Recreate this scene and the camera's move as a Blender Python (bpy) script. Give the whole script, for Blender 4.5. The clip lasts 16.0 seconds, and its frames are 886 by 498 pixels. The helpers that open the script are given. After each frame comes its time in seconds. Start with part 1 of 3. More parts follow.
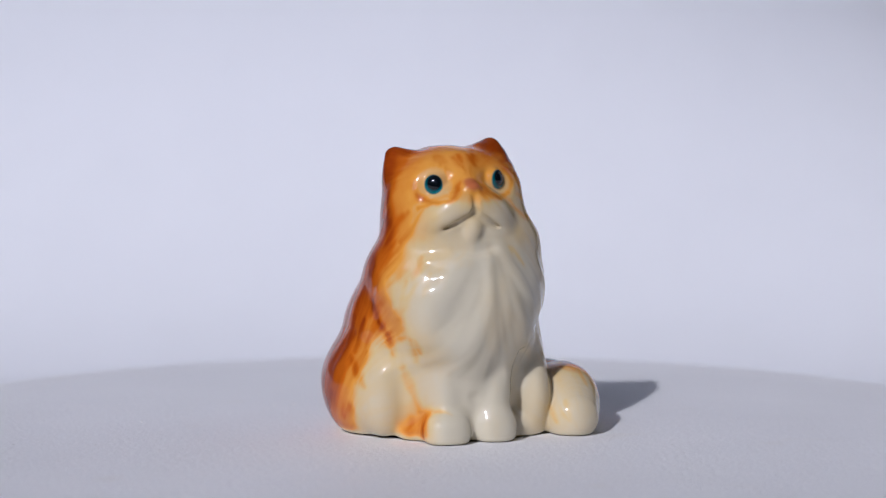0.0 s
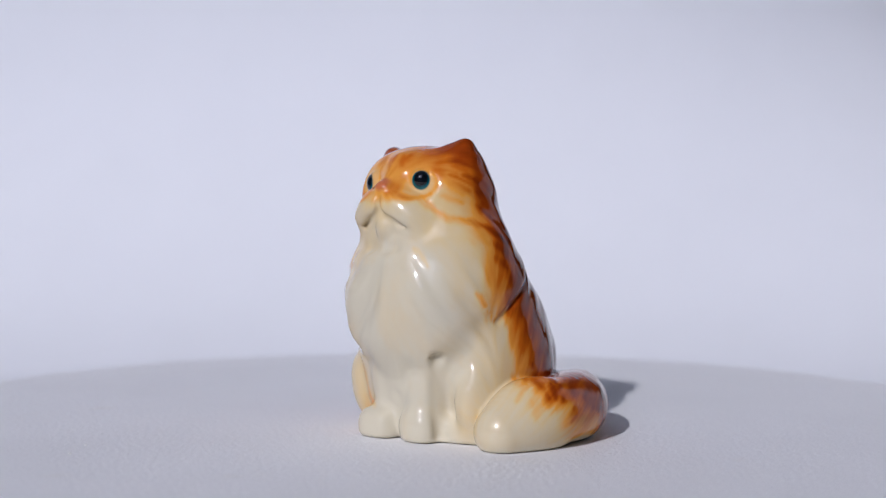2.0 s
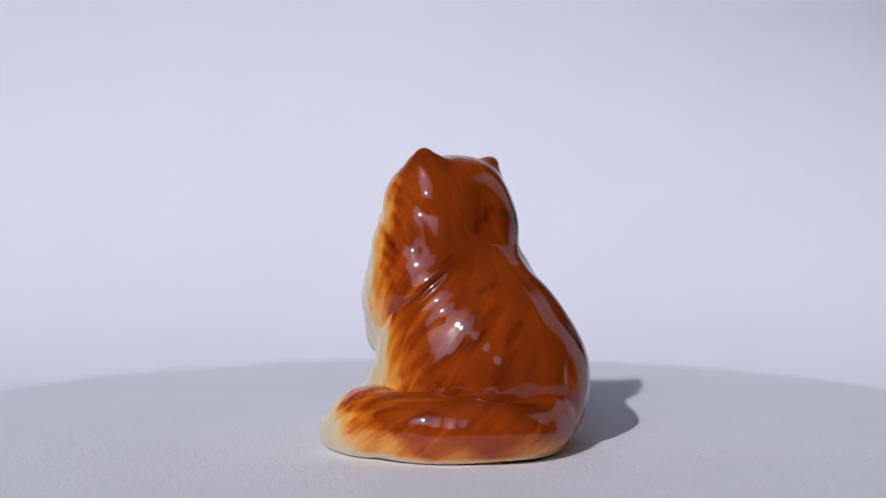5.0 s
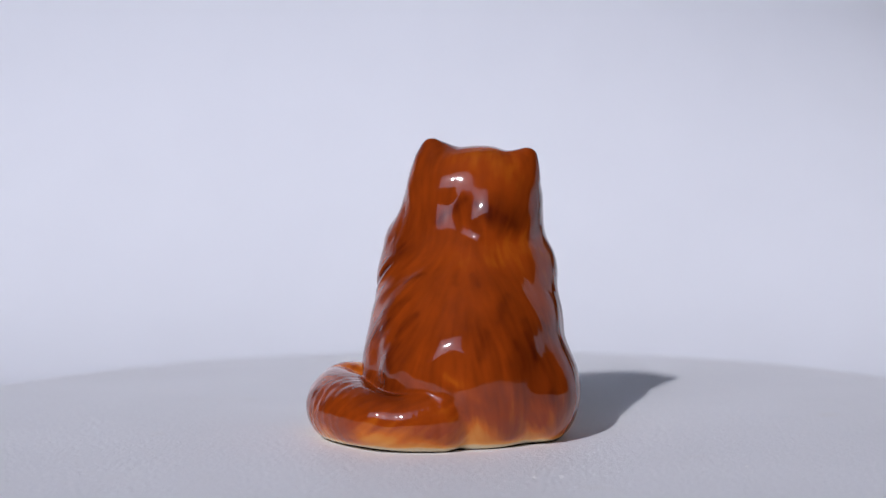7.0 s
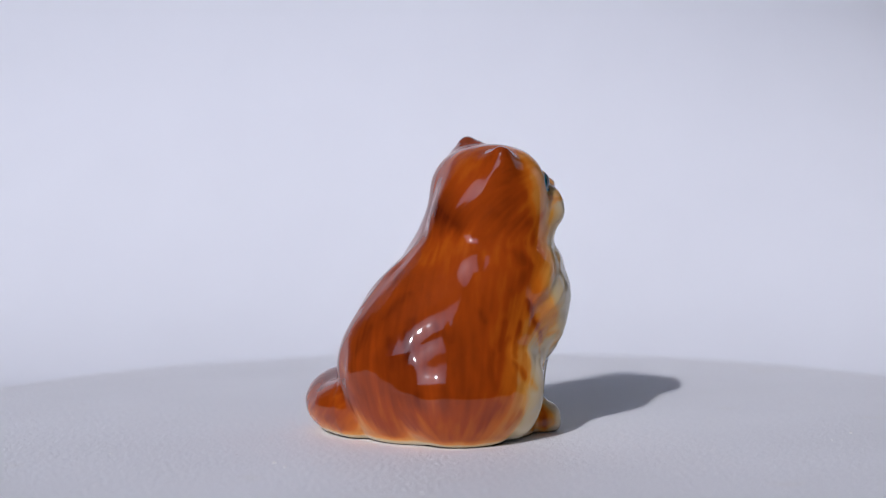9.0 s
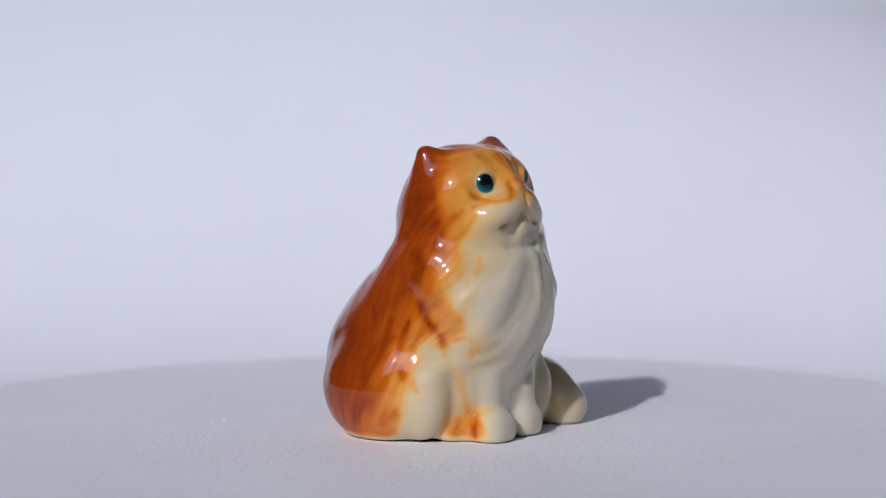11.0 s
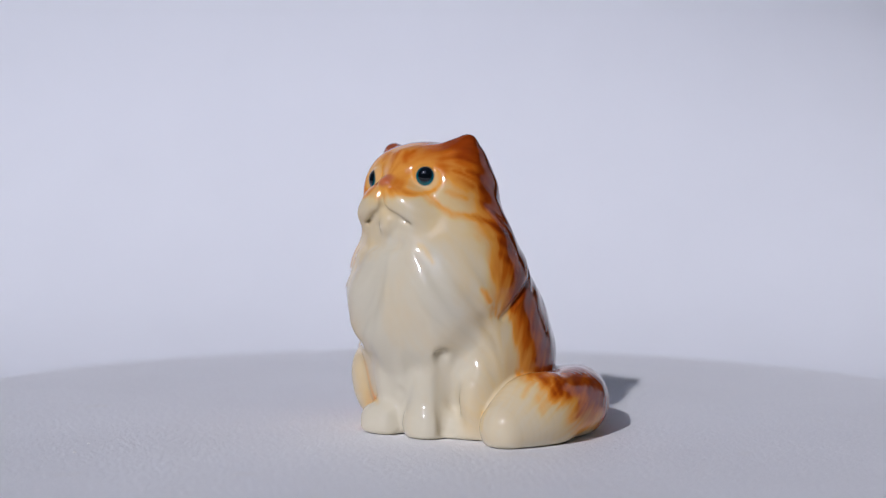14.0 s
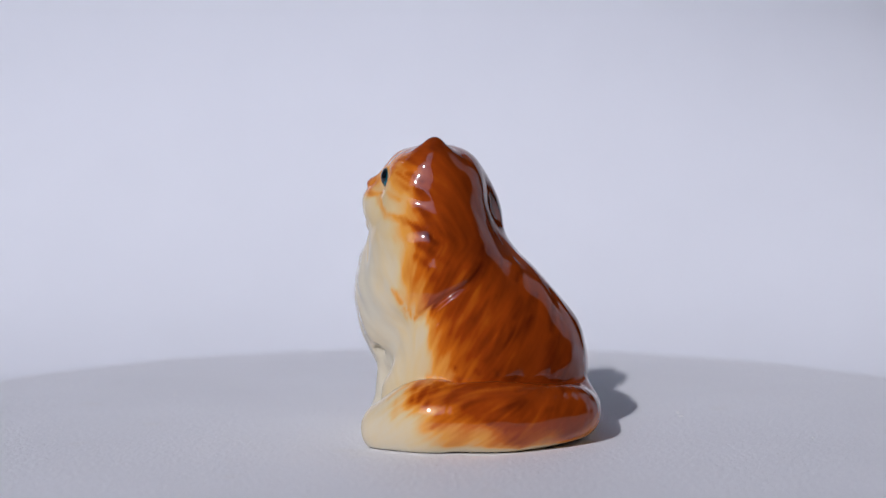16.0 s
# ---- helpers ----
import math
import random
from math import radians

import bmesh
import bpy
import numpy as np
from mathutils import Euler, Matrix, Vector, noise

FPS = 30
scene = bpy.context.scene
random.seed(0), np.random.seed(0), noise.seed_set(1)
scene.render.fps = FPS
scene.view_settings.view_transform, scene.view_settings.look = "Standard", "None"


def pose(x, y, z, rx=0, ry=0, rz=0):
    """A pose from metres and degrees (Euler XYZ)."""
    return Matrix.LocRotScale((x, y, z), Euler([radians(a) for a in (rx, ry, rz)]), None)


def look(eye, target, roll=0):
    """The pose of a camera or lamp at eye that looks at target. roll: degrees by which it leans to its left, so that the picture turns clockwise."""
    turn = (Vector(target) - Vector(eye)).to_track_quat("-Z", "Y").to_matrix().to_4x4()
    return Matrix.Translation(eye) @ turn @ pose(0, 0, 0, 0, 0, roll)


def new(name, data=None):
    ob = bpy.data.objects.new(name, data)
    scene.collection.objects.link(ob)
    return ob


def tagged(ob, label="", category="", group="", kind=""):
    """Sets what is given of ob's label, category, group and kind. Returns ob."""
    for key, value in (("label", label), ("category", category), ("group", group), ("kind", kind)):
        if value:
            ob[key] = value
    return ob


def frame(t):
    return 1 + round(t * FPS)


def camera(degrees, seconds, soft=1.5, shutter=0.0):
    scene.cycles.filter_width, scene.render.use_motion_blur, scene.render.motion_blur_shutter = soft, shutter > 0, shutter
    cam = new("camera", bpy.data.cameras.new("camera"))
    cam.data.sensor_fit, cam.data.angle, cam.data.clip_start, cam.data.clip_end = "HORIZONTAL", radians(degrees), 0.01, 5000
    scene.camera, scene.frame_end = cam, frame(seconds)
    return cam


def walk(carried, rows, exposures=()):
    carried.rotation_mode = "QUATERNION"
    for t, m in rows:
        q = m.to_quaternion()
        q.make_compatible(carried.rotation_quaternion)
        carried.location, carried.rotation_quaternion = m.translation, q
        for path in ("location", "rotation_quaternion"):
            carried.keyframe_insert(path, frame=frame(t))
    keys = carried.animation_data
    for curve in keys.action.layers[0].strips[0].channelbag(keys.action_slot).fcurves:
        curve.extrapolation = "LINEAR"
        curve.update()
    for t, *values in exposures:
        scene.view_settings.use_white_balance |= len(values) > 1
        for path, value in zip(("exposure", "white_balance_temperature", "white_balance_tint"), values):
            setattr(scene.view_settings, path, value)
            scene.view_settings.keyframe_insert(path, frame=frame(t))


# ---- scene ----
MM = 0.001

# The camera on its stand: seconds, yaw, pitch, roll in degrees.
AIM = [(0.0, 0.415, -3.814, 0.075), (0.5, 0.405, -3.83, 0.05), (1.0, 0.399, -3.854, -0.005), (1.5, 0.411, -3.823, -0.028),
       (2.0, 0.454, -3.783, -0.059), (2.5, 0.482, -3.715, -0.067), (3.0, 0.462, -3.599, -0.077), (3.5, 0.445, -3.517, -0.061),
       (4.3, 0.46, -3.48, 0.02), (5.2, 0.49, -3.48, 0.12),
       (6.0, 0.497, -3.56, 0.171), (6.5, 0.472, -3.727, 0.109), (7.0, 0.4, -3.781, 0.091), (7.5, 0.39, -3.816, 0.008),
       (8.0, 0.478, -3.836, 0.017), (8.5, 0.539, -3.828, 0.0), (9.0, 0.495, -3.837, 0.002), (11.5, 0.483, -3.856, 0.144),
       (12.0, 0.525, -3.844, 0.148), (12.5, 0.523, -3.849, 0.12), (13.0, 0.526, -3.846, 0.046), (13.5, 0.523, -3.875, -0.006),
       (14.0, 0.499, -3.915, -0.078), (14.5, 0.48, -3.933, -0.145), (15.0, 0.466, -3.945, -0.18), (15.5, 0.51, -3.911, -0.207),
       (16.0, 0.518, -3.835, -0.194)]
# The turning disc: seconds, degrees. It leans a little on its axle.
SPIN = [(0.0, 0.0), (0.5, -16.36), (1.0, -31.95), (1.5, -46.32), (2.0, -60.83), (2.5, -75.19), (3.0, -91.58), (3.5, -106.64),
        (4.3, -130.1), (5.2, -156.5),
        (6.0, -180.06), (6.5, -194.35), (7.0, -209.89), (7.5, -225.17), (8.0, -239.9), (8.5, -253.97), (9.0, -268.97),
        (9.8, -292.9), (10.7, -319.8),
        (11.5, -343.69), (12.0, -358.51), (12.5, -374.59), (13.0, -389.81), (13.5, -404.61), (14.0, -418.62), (14.5, -431.86),
        (15.0, -446.51), (15.5, -460.6), (16.0, -477.22)]
LEAN = pose(0, 0, 0, -0.455, 0.219, 0)
CAT_TURN = 20.0


def aim_pose(yaw, pitch, roll):
    return pose(0, -0.4, 0.0677, 0, 0, yaw) @ pose(0, 0, 0, 90 + pitch, 0, 0) @ pose(0, 0, 0, 0, 0, roll)


cam = camera(27.9, 16.0, soft=1.15)
cam.data.dof.use_dof = True
cam.data.dof.focus_distance = 0.388
cam.data.dof.aperture_fstop = 11.0
walk(cam, [(t, aim_pose(a, b, c)) for t, a, b, c in AIM], [(0.0, 0.43, 5180, 18), (9.0, 0.45, 5180, 18), (11.5, 0.40, 5180, 18), (14.0, 0.34, 5180, 18), (16.0, 0.36, 5180, 18)])

# ---- light: open sky and one sun, behind and to the left of the camera ----
SUN_TO = Vector((-0.383, -0.739, 0.556)).normalized()
world = bpy.data.worlds.new("sky")
scene.world = world
world.use_nodes = True
wn = world.node_tree.nodes
sky = wn.new("ShaderNodeTexSky")
sky.sky_type = "NISHITA"
sky.sun_disc = False
sky.sun_elevation = math.asin(SUN_TO.z)
sky.sun_rotation = math.atan2(SUN_TO.x, SUN_TO.y)
world.node_tree.links.new(sky.outputs[0], wn["Background"].inputs[0])
wn["Background"].inputs[1].default_value = 0.10

sun_data = bpy.data.lights.new("sun", "SUN")
sun_data.energy, sun_data.angle, sun_data.color = 1.8, radians(1.2), (1.0, 0.885, 0.715)
sun = new("sun", sun_data)
sun.matrix_world = look(SUN_TO * 5, (0, 0, 0))



# ---- materials ----
def shader(name):
    m = bpy.data.materials.new(name)
    m.use_nodes = True
    nt = m.node_tree
    return m, nt, nt.nodes["Principled BSDF"]


def node(nt, kind, **values):
    n = nt.nodes.new(kind)
    for k, v in values.items():
        n.inputs[k].default_value = v
    return n


def calc(nt, op, a, b=None, c=None, clamp=False):
    n = nt.nodes.new("ShaderNodeMath")
    n.operation, n.use_clamp = op, clamp
    for i, v in enumerate((a, b, c)):
        if v is None:
            continue
        if isinstance(v, (int, float)):
            n.inputs[i].default_value = v
        else:
            nt.links.new(v, n.inputs[i])
    return n.outputs[0]


def mix(nt, fac, a, b):
    n = nt.nodes.new("ShaderNodeMix")
    n.data_type = "RGBA"
    for key, v in ((0, fac), (6, a), (7, b)):
        if isinstance(v, (int, float)):
            n.inputs[key].default_value = v
        elif isinstance(v, tuple):
            n.inputs[key].default_value = (*v, 1)
        else:
            nt.links.new(v, n.inputs[key])
    return n.outputs[2]


def ramp(nt, fac, stops, smooth=False):
    n = nt.nodes.new("ShaderNodeValToRGB")
    n.color_ramp.interpolation = "EASE" if smooth else "LINEAR"
    el = n.color_ramp.elements
    while len(el) < len(stops):
        el.new(0.5)
    for e, (p, c) in zip(el, stops):
        e.position, e.color = p, (*c, 1)
    nt.links.new(fac, n.inputs[0])
    return n.outputs[0]


def noise_at(nt, scale, stretch=(1, 1, 1), detail=3.0, rough=0.55, turn=(0, 0, 0)):
    """Noise in the thing's own space; scale counts per metre."""
    tc = nt.nodes.new("ShaderNodeTexCoord")
    mp = nt.nodes.new("ShaderNodeMapping")
    mp.inputs["Rotation"].default_value = [radians(a) for a in turn]
    mp.inputs["Scale"].default_value = stretch
    nt.links.new(tc.outputs["Object"], mp.inputs[0])
    n = node(nt, "ShaderNodeTexNoise", Scale=scale, Detail=detail, Roughness=rough)
    nt.links.new(mp.outputs[0], n.inputs["Vector"])
    return n.outputs[0]


def bump(nt, bsdf, height, strength, distance):
    b = node(nt, "ShaderNodeBump", Strength=strength, Distance=distance)
    nt.links.new(height, b.inputs["Height"])
    nt.links.new(b.outputs[0], bsdf.inputs["Normal"])


def plain(name, low, high, scale, rough, depth=0.0, metal=0.0):
    m, nt, b = shader(name)
    n1 = noise_at(nt, scale)
    n2 = noise_at(nt, scale * 9)
    f = calc(nt, "ADD", calc(nt, "MULTIPLY", n1, 0.6), calc(nt, "MULTIPLY", n2, 0.4))
    nt.links.new(ramp(nt, f, ((0.3, low), (0.7, high))), b.inputs["Base Color"])
    b.inputs["Roughness"].default_value, b.inputs["Metallic"].default_value = rough, metal
    if depth:
        bump(nt, b, n2, 0.5, depth)
    return m


def board_material():
    """White card with a pebbled grain, a little dust and faint yellowed marks."""
    m, nt, b = shader("pebbled_white_card")
    fine = noise_at(nt, 1700, detail=2)
    grain = noise_at(nt, 650, detail=3, rough=0.65)
    wide = noise_at(nt, 14, detail=4)
    base = ramp(nt, wide, ((0.3, (0.82, 0.82, 0.83)), (0.7, (0.87, 0.87, 0.88))))
    spots = noise_at(nt, 420, detail=1)
    speck = calc(nt, "MULTIPLY", calc(nt, "GREATER_THAN", spots, 0.79), 0.5)
    base = mix(nt, speck, base, (0.45, 0.42, 0.38))
    stain = calc(nt, "MULTIPLY", calc(nt, "SUBTRACT", noise_at(nt, 40, detail=2), 0.66, clamp=True), 1.6, clamp=True)
    base = mix(nt, stain, base, (0.76, 0.70, 0.56))
    nt.links.new(base, b.inputs["Base Color"])
    b.inputs["Roughness"].default_value = 0.62
    b.inputs["Specular IOR Level"].default_value = 0.35
    h = calc(nt, "ADD", calc(nt, "MULTIPLY", grain, 0.75), calc(nt, "MULTIPLY", fine, 0.25))
    bump(nt, b, h, 0.9, 0.0004)
    return m


EYES = ((-11.2, -16.8, 55.9), (3.1, -16.5, 57.0))


def glaze_material():
    """Hand-painted glazed porcelain: cream to brown by the painted coat, with brushed streaks, blue eyes and a pink nose."""
    m, nt, b = shader("painted_glazed_porcelain")
    at = {}
    for name in ("coat", "stroke", "pink", "flow"):
        a = nt.nodes.new("ShaderNodeAttribute")
        a.attribute_name = name
        at[name] = a.outputs["Fac"]
    fine = noise_at(nt, 700, (1.0, 1.0, 0.4), 3, 0.6)
    blot = noise_at(nt, 85, (1, 1, 0.7), 3, 0.5)
    # brushed streaks fade out on the bare cream
    body = calc(nt, "ADD", calc(nt, "MULTIPLY", at["coat"], 1.9), 0.1, clamp=True)
    coat = calc(nt, "ADD", at["coat"], calc(nt, "MULTIPLY", calc(nt, "MULTIPLY", at["flow"], body), 0.022))
    coat = calc(nt, "ADD", coat, calc(nt, "MULTIPLY", calc(nt, "SUBTRACT", blot, 0.5), 0.16))
    coat = calc(nt, "ADD", coat, calc(nt, "MULTIPLY", calc(nt, "SUBTRACT", fine, 0.5), 0.05))
    broken = calc(nt, "ADD", calc(nt, "MULTIPLY", at["flow"], 0.16), 0.86, clamp=True)
    coat = calc(nt, "ADD", coat, calc(nt, "MULTIPLY", calc(nt, "MULTIPLY", at["stroke"], broken), 0.38), clamp=True)
    colour = ramp(nt, coat, ((0.0, (0.65, 0.595, 0.45)), (0.17, (0.70, 0.53, 0.26)), (0.36, (0.76, 0.34, 0.045)),
                             (0.56, (0.55, 0.130, 0.001)), (0.74, (0.30, 0.046, 0.0005)), (1.0, (0.085, 0.010, 0.001))))
    colour = mix(nt, at["pink"], colour, (0.50, 0.135, 0.055))
    tc = nt.nodes.new("ShaderNodeTexCoord")
    for e in EYES:
        sub = nt.nodes.new("ShaderNodeVectorMath")
        sub.operation = "SUBTRACT"
        nt.links.new(tc.outputs["Object"], sub.inputs[0])
        side = 1 if e[0] > -4 else -1
        sub.inputs[1].default_value = ((e[0] + 0.3 * side) * MM, (e[1] - 0.2) * MM, e[2] * MM)
        sc = nt.nodes.new("ShaderNodeVectorMath")
        sc.operation = "MULTIPLY"
        nt.links.new(sub.outputs[0], sc.inputs[0])
        sc.inputs[1].default_value = (1000 / 1.92, 1000 / 2.5, 1000 / 2.12)
        ln = nt.nodes.new("ShaderNodeVectorMath")
        ln.operation = "LENGTH"
        nt.links.new(sc.outputs[0], ln.inputs[0])
        r = calc(nt, "ADD", ln.outputs["Value"], calc(nt, "MULTIPLY", calc(nt, "SUBTRACT", fine, 0.5), 0.10))
        # the pupil sits high in the iris
        up = nt.nodes.new("ShaderNodeVectorMath")
        up.operation = "DISTANCE"
        nt.links.new(sc.outputs[0], up.inputs[0])
        up.inputs[1].default_value = (0.06, 0.0, 0.17)
        iris = ramp(nt, up.outputs["Value"], ((0.0, (0.004, 0.005, 0.007)), (0.68, (0.004, 0.006, 0.009)), (0.86, (0.004, 0.085, 0.115)), (1.0, (0.010, 0.135, 0.150))))
        inside = calc(nt, "MULTIPLY", calc(nt, "SUBTRACT", 1.08, r), 6.0, clamp=True)
        colour = mix(nt, inside, colour, iris)
    nt.links.new(colour, b.inputs["Base Color"])
    b.inputs["Roughness"].default_value = 0.065
    b.inputs["IOR"].default_value = 1.5
    b.inputs["Specular IOR Level"].default_value = 0.5
    b.inputs["Subsurface Weight"].default_value = 0.0
    bump(nt, b, blot, 0.02, 0.0005)
    return m


MAT_CARD = board_material()
MAT_GLAZE = glaze_material()
MAT_PAPER = plain("matt_white_backdrop_paper", (0.72, 0.73, 0.76), (0.755, 0.765, 0.795), 3.0, 0.85, 0.0002)
# Unseen walls and ceiling are tinted blue so that their bounce cools the shadows.
MAT_WALL = plain("blue_bounce_wall_paint", (0.18, 0.23, 0.33), (0.22, 0.27, 0.38), 3.0, 0.85, 0.002)
MAT_CEIL = plain("blue_bounce_ceiling_paint", (0.60, 0.66, 0.79), (0.65, 0.71, 0.84), 2.0, 0.9, 0.001)
MAT_FLOOR = plain("pale_stone", (0.26, 0.25, 0.23), (0.36, 0.35, 0.33), 2.0, 0.8, 0.002)
MAT_TABLE = plain("light_wood", (0.42, 0.30, 0.18), (0.52, 0.38, 0.24), 12.0, 0.45, 0.0005)
MAT_DUST = plain("pale_dust", (0.80, 0.78, 0.72), (0.88, 0.86, 0.82), 3000.0, 0.6)
MAT_BASE = plain("white_plastic", (0.70, 0.70, 0.70), (0.76, 0.76, 0.76), 20.0, 0.4)


# ---- helpers for building ----
def part(name, bm, material, parent=None, label=""):
    me = bpy.data.meshes.new(name)
    bm.to_mesh(me)
    bm.free()
    me.materials.append(material)
    ob = new(name, me)
    if parent is not None:
        ob.parent = parent
    if label:
        ob["label"] = label
    return ob


def box(bm, x0, x1, y0, y1, z0, z1, bevel=0.0):
    r = bmesh.ops.create_cube(bm, size=1.0, matrix=Matrix.LocRotScale(((x0 + x1) / 2, (y0 + y1) / 2, (z0 + z1) / 2), None, (x1 - x0, y1 - y0, z1 - z0)))
    if bevel:
        es = list({e for v in r["verts"] for e in v.link_edges})
        bmesh.ops.bevel(bm, geom=es, offset=bevel, segments=2, affect="EDGES")


def solid(name, spans, material, parent=None, bevel=0.0):
    bm = bmesh.new()
    for s in spans:
        box(bm, *s, bevel=bevel)
    return part(name, bm, material, parent)


def lathe(profile, steps):
    bm = bmesh.new()
    rings = []
    for r, z in profile:
        rings.append([bm.verts.new((r * math.cos(2 * math.pi * k / steps), r * math.sin(2 * math.pi * k / steps), z)) for k in range(steps)])
    for a, b in zip(rings, rings[1:]):
        for k in range(steps):
            bm.faces.new((a[k], a[(k + 1) % steps], b[(k + 1) % steps], b[k]))
    bm.faces.new(rings[-1])
    bm.faces.new(rings[0][::-1])
    return bm


# ---- the ground under the table ----
def ground_sheet():
    bm = bmesh.new()
    bmesh.ops.create_grid(bm, x_segments=24, y_segments=24, size=400.0, matrix=Matrix.Translation((0, 0, Z0)))
    return bm


Z0 = -0.78
tagged(part("ground", ground_sheet(), MAT_FLOOR), "pale stone floor under the table", "ground", kind="structure")

# A room with one wide window opening behind and to the left of the camera; the sun comes in through it.
CEIL = 1.72
WIN = (-1.35, -0.08, 0.5, 1.62)
SOUTH = -1.1
for name, spans in (("wall_south", [(-2.75, WIN[0], SOUTH - 0.2, SOUTH, Z0, CEIL), (WIN[1], 2.75, SOUTH - 0.2, SOUTH, Z0, CEIL),
                                    (WIN[0], WIN[1], SOUTH - 0.2, SOUTH, Z0, WIN[2]), (WIN[0], WIN[1], SOUTH - 0.2, SOUTH, WIN[3], CEIL)]),
                    ("wall_north", [(-2.75, 2.75, 2.0, 2.25, Z0, CEIL)]), ("wall_west", [(-2.75, -2.5, SOUTH, 2.0, Z0, CEIL)]),
                    ("wall_east", [(2.5, 2.75, SOUTH, 2.0, Z0, CEIL)])):
    tagged(solid(name, spans, MAT_WALL), "plain painted wall of the dim room", "wall", kind="structure")
tagged(solid("ceiling", [(-2.75, 2.75, SOUTH - 0.2, 2.25, CEIL, CEIL + 0.2)], MAT_CEIL), "plain painted ceiling of the dim room", "ceiling", kind="structure")

# ---- the table with its backdrop sheet ----
TABLE_Z = -0.034
table = tagged(new("table"), "light wooden table carrying a turntable and a backdrop", "table")
solid("tabletop", [(-0.7, 0.7, -0.3, 0.6, TABLE_Z - 0.026, TABLE_Z - 0.002)], MAT_TABLE, table, 0.004)
for lx in (-0.64, 0.58):
    for ly in (-0.25, 0.49):
        solid("leg", [(lx, lx + 0.06, ly, ly + 0.06, Z0, TABLE_Z - 0.026)], MAT_TABLE, table, 0.004)


def backdrop_sheet():
    """One sheet that lies on the table and sweeps up behind the disc."""
    bm = bmesh.new()
    prof = [(-0.27, TABLE_Z), (0.10, TABLE_Z)]
    rad, yb = 0.16, 0.44
    for k in range(1, 17):
        a = math.pi / 2 * k / 16
        prof.append((yb - rad + rad * math.sin(a), TABLE_Z + rad - rad * math.cos(a)))
    prof += [(yb, 0.3), (yb, 0.5), (yb, 0.95)]
    def step_up(z):
        return min(max((z - TABLE_Z) / 0.15, 0), 1)

    # the sheet's other face, a little more than a millimetre behind
    back = []
    for k, (y, z) in enumerate(prof):
        y0, z0 = prof[max(k - 1, 0)]
        y1, z1 = prof[min(k + 1, len(prof) - 1)]
        ln = math.hypot(y1 - y0, z1 - z0)
        back.append((y + 0.0012 * (z1 - z0) / ln, z - 0.0012 * (y1 - y0) / ln))
    xs = [-0.68 + 1.36 * k / 34 for k in range(35)]
    bend = [1.4 * min(max(x + 0.02, 0), 0.3) ** 2 + 0.84 * max(x - 0.28, 0) for x in xs]     # the right end is bent back, away from the sun, to shade that side
    loop = prof + back[::-1]
    grid = [[bm.verts.new((x, y + c * step_up(z), z)) for x, c in zip(xs, bend)] for y, z in loop]
    for a, b in zip(grid, grid[1:] + grid[:1]):
        for k in range(34):
            bm.faces.new((a[k], a[k + 1], b[k + 1], b[k]))
    half = len(prof)
    for k in (0, 34):
        for i in range(half - 1):
            q = (grid[i][k], grid[i + 1][k], grid[2 * half - 2 - i][k], grid[2 * half - 1 - i][k])
            bm.faces.new(q)
    bmesh.ops.recalc_face_normals(bm, faces=bm.faces[:])
    for fc in bm.faces:
        fc.smooth = abs(fc.normal.x) < 0.9
    return bm


tagged(part("backdrop", backdrop_sheet(), MAT_PAPER), "plain matt white paper sheet sweeping up behind the turntable", "backdrop", kind="structure")

# Out of view: added for the pale band it mirrors in the glaze's right edge.
tagged(solid("reflector_card", [(0.400, 0.402, 0.10, 0.40, TABLE_Z + 0.0003, 0.40)], MAT_PAPER), "unseen white card on edge beside the turntable, added for its reflection", "card")

# ---- the turntable ----
DISC_R = 0.1425
base = tagged(part("motor_stand", lathe([(0.055, TABLE_Z + 0.0006), (0.058, TABLE_Z + 0.003), (0.058, -0.014), (0.05, -0.0118), (0.012, -0.0116)], 64), MAT_BASE),
              "low round white plastic motor base under the disc", "motor stand")
disc = tagged(new("turntable"), "round white turntable disc with a pebbled card top", "turntable")
part("plate", lathe([(0.02, -0.0108), (DISC_R - 0.0040, -0.0096), (DISC_R - 0.0012, -0.0085), (DISC_R - 0.001, -0.0035), (DISC_R - 0.002, -0.0022)], 160), MAT_BASE, disc, "white plastic plate")
part("top_card", lathe([(DISC_R - 0.0006, -0.0021), (DISC_R, -0.0018), (DISC_R, -0.0003), (DISC_R - 0.0005, 0.0)], 200), MAT_CARD, disc, "white card with a pebbled grain")


# ---- the porcelain cat, in millimetres: x to its left, y to its back, z up ----
LATTICE = np.random.RandomState(7).rand(32, 32, 32).astype(np.float32)


def value_noise(p):
    """Smooth random values between 0 and 1 at the points p (n, 3)."""
    i = np.floor(p).astype(int)
    f = p - i
    f = f * f * (3 - 2 * f)
    out = 0
    for dx in (0, 1):
        for dy in (0, 1):
            for dz in (0, 1):
                w = (f[:, 0] if dx else 1 - f[:, 0]) * (f[:, 1] if dy else 1 - f[:, 1]) * (f[:, 2] if dz else 1 - f[:, 2])
                out = out + w * LATTICE[(i[:, 0] + dx) % 32, (i[:, 1] + dy) % 32, (i[:, 2] + dz) % 32]
    return out


def step(a, b, x):
    t = np.clip((x - a) / (b - a), 0, 1)
    return t * t * (3 - 2 * t)


